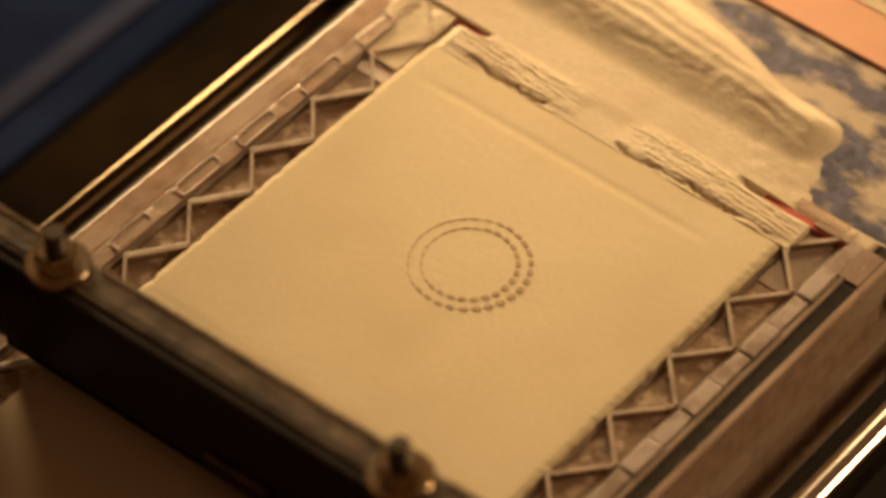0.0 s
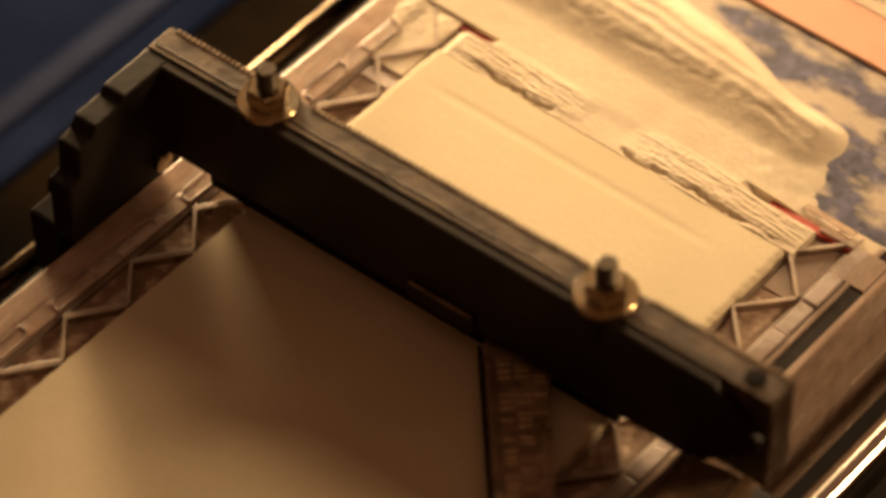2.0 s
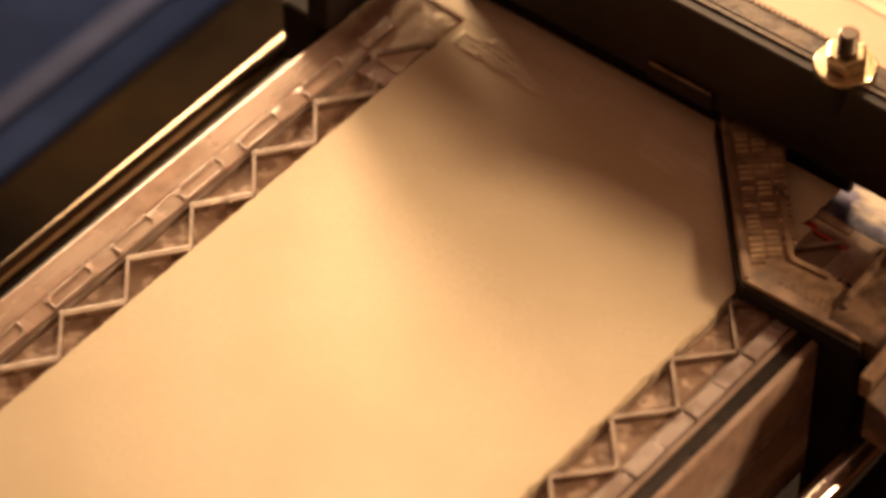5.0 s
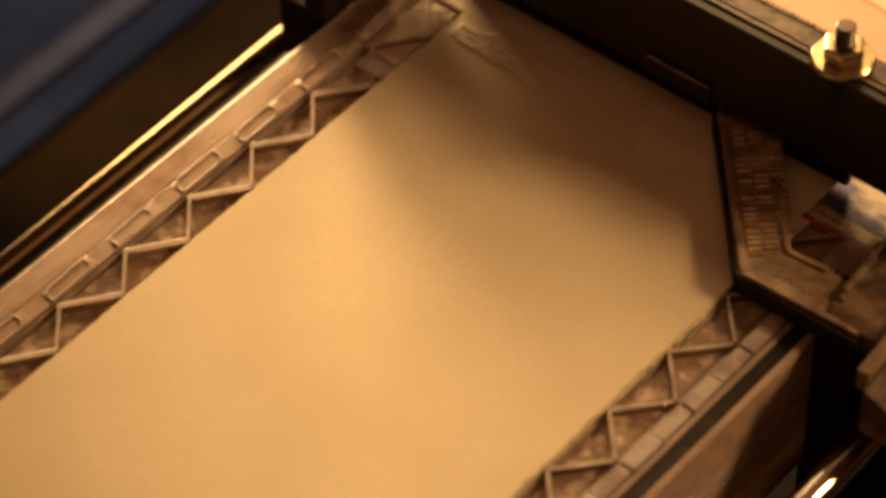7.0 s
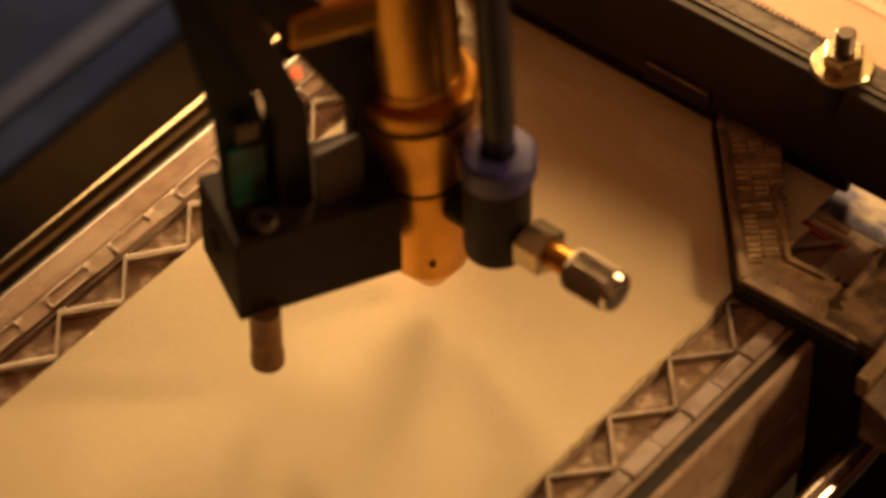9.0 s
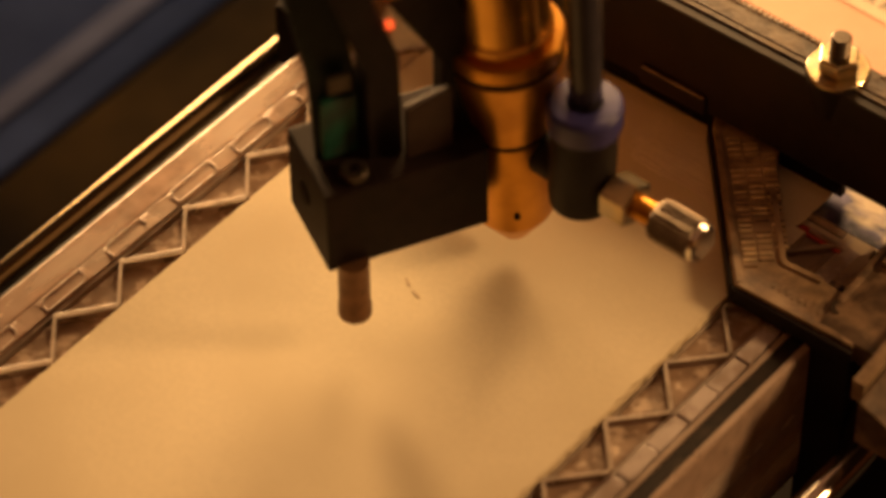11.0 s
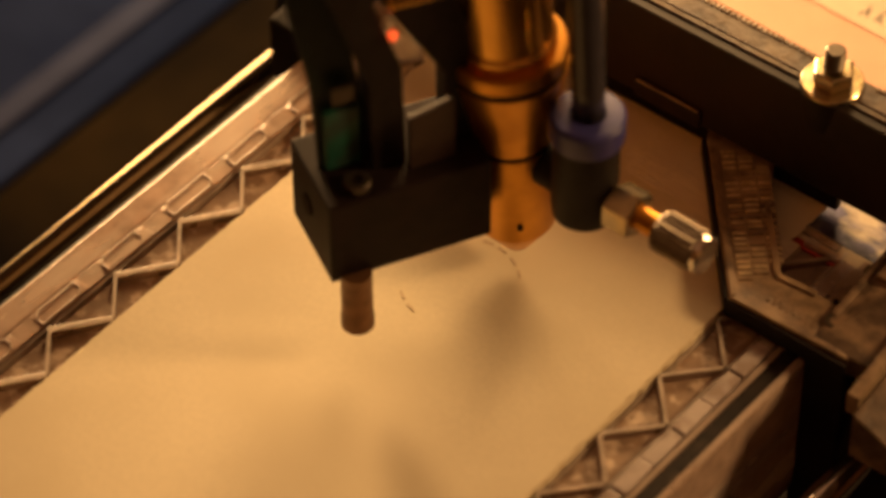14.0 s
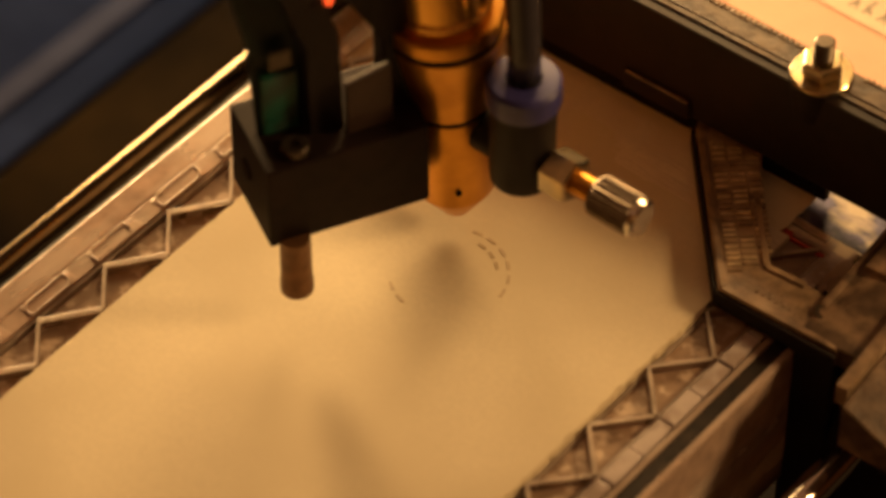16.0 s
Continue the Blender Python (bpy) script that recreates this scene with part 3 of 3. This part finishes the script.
rpart("bearing", bm_lathe(bmesh.new(), [(3.3, 0), (8.6, 0.2), (9.0, 1), (9.0, 27), (8.6, 28), (3.3, 28.1)], 40, along("y", -35, -8, -15)), GAP, "black bearing round the rod")
rpart("screw", bm_lathe(bmesh.new(), [(1.9, 0), (2.1, 0.3), (2.1, 1.5), (1.0, 1.6)], 20, along("x", -16.4, -3.4, 7.5)), ZINC)

# the layer that the recoater spreads behind it
fresh = sheet("fresh_powder_layer", 0.2, 84.8, -200, 0.8, 40, 420, lambda x, y: 0.30 + 0.03 * n2(x, y, 0.08, 21), POWDER, -0.17, rag=0.8)
tagged(fresh, "thin fresh layer of cream powder spread by the recoater", "powder", kind="stuff")

# ---- laser head: origin at the spot under the nozzle ----
head = empty("laser_head", "brass laser nozzle with black sensor block and air fitting", "laser head")
LEAN = Matrix.Translation((0, 0, 6)) @ Matrix.Rotation(radians(-2.9), 4, Vector((-0.645, 0.765, 0))) @ Matrix.Translation((0, 0, -6))  # the tube leans a little
nozzle = part("nozzle", bm_lathe(bmesh.new(), [(1.0, 5.8), (2.2, 5.2), (2.7, 5.6), (7.4, 12.6), (7.6, 13.2), (7.6, 33.6), (6.5, 33.8), (6.5, 34.8), (7.9, 35.1), (10.8, 51.4),
                                               (11.0, 52.2), (10.2, 52.5), (10.2, 53.6), (11.0, 53.9), (11.0, 56.6), (10.6, 57.2)], 56, LEAN), BRASS, head, "turned brass nozzle")
part("air_hole", bm_lathe(bmesh.new(), [(0.6, 0), (0.6, 0.4)], 12, Matrix.Translation((5.0, -5.6, 17)) @ Matrix.Rotation(radians(45), 4, "Z") @ Matrix.Rotation(radians(90), 4, "X") ), GAP, nozzle)
for gz, gr in ((33.75, 7.5), (52.5, 10.85)):
    part("groove_ring", bm_lathe(bmesh.new(), [(gr - 1, gz), (gr, gz + 0.05), (gr, gz + 0.95), (gr - 1, gz + 1.0)], 48, LEAN), GAP, nozzle, "dark joint ring")
part("lens_tube", bm_lathe(bmesh.new(), [(9.2, 57.1), (9.2, 59.4), (8.5, 59.8), (8.5, 140), (8.2, 140.2)], 48, LEAN), SHINY, head, "brass lens tube")
part("clamp_ring", bm_lathe(bmesh.new(), [(13.5, 92), (14, 92.5), (14, 108), (13.5, 108.5)], 40, LEAN), BRASS, head)
part("clamp_arm", B(9, 26, -3.8, 3.8, 76, 83, bevel=0.8, turn=Matrix.Rotation(radians(241), 4, "Z")), SHINY, head, "shiny brass clamp arm")

U = Vector((14.4, 27.9)).normalized()
ang = math.atan2(U.y, U.x)
BLOCK = Matrix.Translation((-10.5, -39.8, 20)) @ Matrix.Rotation(ang, 4, "Z")
block = part("sensor_block", B(0, 31, 0, 19, 0, 19, bevel=0.5, turn=BLOCK), HEADBLACK, head, "matt black sensor block")
part("pin", bm_lathe(bmesh.new(), [(2.6, 7.0), (3.1, 7.4), (3.1, 9.8), (2.9, 10.2), (2.9, 21)], 28, Matrix.Translation((-8.4, -35.6, 0))), COPPER, head, "brown probe pin")
part("side_hole", bm_lathe(bmesh.new(), [(2.2, 0), (2.2, 0.3)], 20, BLOCK @ along("x", -0.25, 11, 10)), GAP, block)
part("screw", bm_lathe(bmesh.new(), [(2.3, 0), (2.6, 0.3), (2.6, 1.6), (2.2, 1.9), (1.2, 1.9), (1.2, 1.0)], 24, BLOCK @ Matrix.Translation((6.6, 3.4, 19))), DARKSTEEL, block)
def across(v):
    """From (along the block, up) in the drawing plane to the block's own space, v deep."""
    return BLOCK @ Matrix(((1, 0, 0, 0), (0, 0, 1, v), (0, 1, 0, 0), (0, 0, 0, 1)))


part("upright", bm_prism(bmesh.new(), [(10.5, 18.8), (17.2, 18.8), (16.6, 42), (11, 60), (2, 84), (-4, 84), (4, 60), (10.5, 40)], 0, 6, bevel=0.4, turn=across(6)), BLACK, head, "black sensor upright")
board = part("circuit_board", bm_prism(bmesh.new(), [(2.2, 18.8), (10.4, 18.8), (10.4, 34), (3.5, 80), (-6.5, 80), (1.0, 40)], 0, 1.6, bevel=0.2, turn=across(9.5)), DARKBOARD, head, "dark circuit board")
part("chip", B(2.6, 9.4, 7.9, 9.4, 20, 34, bevel=0.5, turn=BLOCK), GREEN, board, "green component")
part("chip", B(4.0, 8.2, 7.4, 7.9, 36, 40, bevel=0.3, turn=BLOCK), DARKSTEEL, board)
part("clear_plate", bm_prism(bmesh.new(), [(16.8, 18.9), (25.6, 18.9), (25.4, 33), (16.8, 31)], 0, 1.4, bevel=0.25, turn=across(3.6)), GREY, head, "smoky clear plate")
part("bracket", bm_prism(bmesh.new(), [(25.2, 18.8), (31, 18.8), (31, 40), (27.5, 53), (15, 72), (5, 90), (-4, 90), (6, 70), (16.4, 51.5), (25.2, 36)], 0, 5, bevel=0.4, turn=across(7)), BLACK, head, "black carrier bracket")
part("led", bm_lathe(bmesh.new(), [(0.6, 0), (0.7, 1.0), (0.3, 1.5)], 14, BLOCK @ Matrix.Translation((14.6, 5.2, 50.5))), LED, head, "glowing red indicator")

WIRE_A, WIRE_B, WIRE_C = (-19.4, -29.4, 85.0), (-16.8, -27.2, 81.0), (-15.0, -26.0, 77.5)
part("wire", bm_tube(bmesh.new(), [WIRE_A, WIRE_B, WIRE_C], 0.7, 10), PALEWIRE, head, "pale thin wire")
part("wire", bm_tube(bmesh.new(), [(WIRE_A[0] + 2.4, WIRE_A[1] + 1.2, WIRE_A[2]), (WIRE_B[0] + 1.5, WIRE_B[1] + 1.8, WIRE_B[2]), (WIRE_C[0] + 1.0, WIRE_C[1], WIRE_C[2])], 0.6, 10), BLACK, head)
part("terminal", B(-1.6, 1.6, -1.1, 1.1, -1.4, 1.4, bevel=0.3, turn=Matrix.Translation(WIRE_C) @ Matrix.Rotation(ang, 4, "Z")), BRASS, head, "brass wire terminal")
# air fitting
part("elbow", bm_lathe(bmesh.new(), [(4.5, 23), (5.9, 24), (6.1, 26), (6.1, 42), (5.6, 42.4)], 36, Matrix.Translation((15.0, 0.3, 0))), BLACK, head, "black elbow fitting")
part("elbow_neck", bm_lathe(bmesh.new(), [(4.2, 0), (4.2, 12)], 24, along("x", 5.5, 0.3, 30)), BLACK, head)
part("collar", bm_lathe(bmesh.new(), [(5.6, 42.4), (6.7, 42.8), (6.9, 43.6), (6.9, 47.6), (6.3, 48.4), (3.4, 48.6), (3.2, 46)], 40, Matrix.Translation((15.0, 0.3, 0))), BLUE, head, "blue release collar")
part("hose", bm_tube(bmesh.new(), [(15.0, 0.3, 45), (14.8, 0.5, 55), (13.6, 0.9, 70), (12.2, 1.3, 85), (11.0, 1.8, 105), (10, 2.5, 150)], 3.05), TUBE, head, "smoked plastic air hose")
part("valve_nut", bm_lathe(bmesh.new(), [(4.0, 0), (4.6, 0.4), (4.6, 5.6), (4.0, 6.0)], 6, along("x", 21.5, 0.3, 30)), ZINC, head, "brass hex nut")
part("valve_stem", bm_lathe(bmesh.new(), [(2.4, 0), (2.4, 9)], 24, along("x", 27, 0.3, 30)), BRASS, head)


def knurled(bm, r, length, teeth, turn):
    b = bmesh.new()
    rows = []
    for z, s in ((0, 0.86), (0.8, 1.0), (length - 0.8, 1.0), (length, 0.86)):
        rows.append([b.verts.new(((r * s + (0.22 if i % 2 else -0.12) * (s == 1.0)) * math.cos(math.pi * i / teeth),
                                  (r * s + (0.22 if i % 2 else -0.12) * (s == 1.0)) * math.sin(math.pi * i / teeth), z)) for i in range(2 * teeth)])
    for lo, hi in zip(rows, rows[1:]):
        for i in range(2 * teeth):
            b.faces.new((lo[i], lo[(i + 1) % (2 * teeth)], hi[(i + 1) % (2 * teeth)], hi[i]))
    b.faces.new(list(reversed(rows[0])))
    b.faces.new(rows[-1])
    bmesh.ops.transform(b, matrix=turn, verts=b.verts)
    join(bm, b)
    return bm


part("knob_cap", bm_lathe(bmesh.new(), [(3.4, 0), (3.7, 0.3), (3.7, 1.3), (3.1, 1.7)], 32, along("x", 40.6, 0.3, 30)), STEEL, head, "bright knob end")
part("knurled_knob", knurled(bmesh.new(), 3.75, 9.5, 22, along("x", 31.7, 0.3, 30)), KNOB, head, "knurled steel knob")

# fresh scorch marks that follow the laser
burns = []
for k, (a, t) in enumerate([(250, 9.2), (232, 9.6), (95, 11.6), (78, 12.2), (60, 12.7), (42, 13.4), (24, 14.2), (6, 14.8), (62, 15.2), (44, 15.6), (80, 15.9)]):
    ob = part("scorch_mark", dash(9.0 if k > 7 else 11.2, radians(a), radians(a + 11), 0.6, -0.2, 0.05), MARK if k < 8 else SCORCH)
    tagged(ob, "small brown scorch mark cut into fresh powder", "scorch mark", "scorch marks")
    burns.append((ob, t))


def motions():
    rows = [(0, -14.0), (0.5, -0.8), (1, 12.8), (1.5, 26.2), (2, 39.6), (2.5, 52.8), (3, 66.1), (3.5, 79.8), (4, 93.2), (4.5, 107.0), (4.65, 110.8), (4.9, 111.9), (7.0, 111.8), (16.0, 111.6)]
    walk(recoater, [(t, pose(82.0 * MM, y * MM, 0)) for t, y in rows])
    walk(fresh, [(t, pose(0, (y - 1.5) * MM, 0)) for t, y in rows])
    spot = [(0, -190, 41.2), (7.0, -150, 41.2), (7.3, -95, 41.2), (7.5, -70, 41.2), (7.8, -32, 41.2), (8.0, -11, 41.2), (8.3, 18, 41.2),
            (8.5, 38.0, 41.2), (8.7, 42.0, 41), (9.0, 42.6, 41), (9.2, 42.7, 40.9), (9.7, 46, 42.0), (10.4, 52, 46), (11.0, 47, 61), (11.3, 42.4, 63.6), (11.5, 41.3, 63.5), (12, 45.6, 63.4),
            (12.5, 45.4, 63.2), (13, 39.0, 63.4), (13.5, 39.0, 63.1), (14, 47.8, 62.3), (14.5, 49.0, 62.1), (15, 44.7, 63.0), (15.5, 36.1, 61.3), (16, 36.6, 61.4)]
    walk(head, [(t, pose(x * MM, y * MM, 0)) for t, x, y in spot])
    for ob, t in burns:
        walk(ob, [(a, pose(RING_X * MM, (RING_Y) * MM, z * MM)) for a, z in ((0, -1.5), (t - 0.2, -1.2), (t, 0.36), (16.5, 0.36))])


motions()
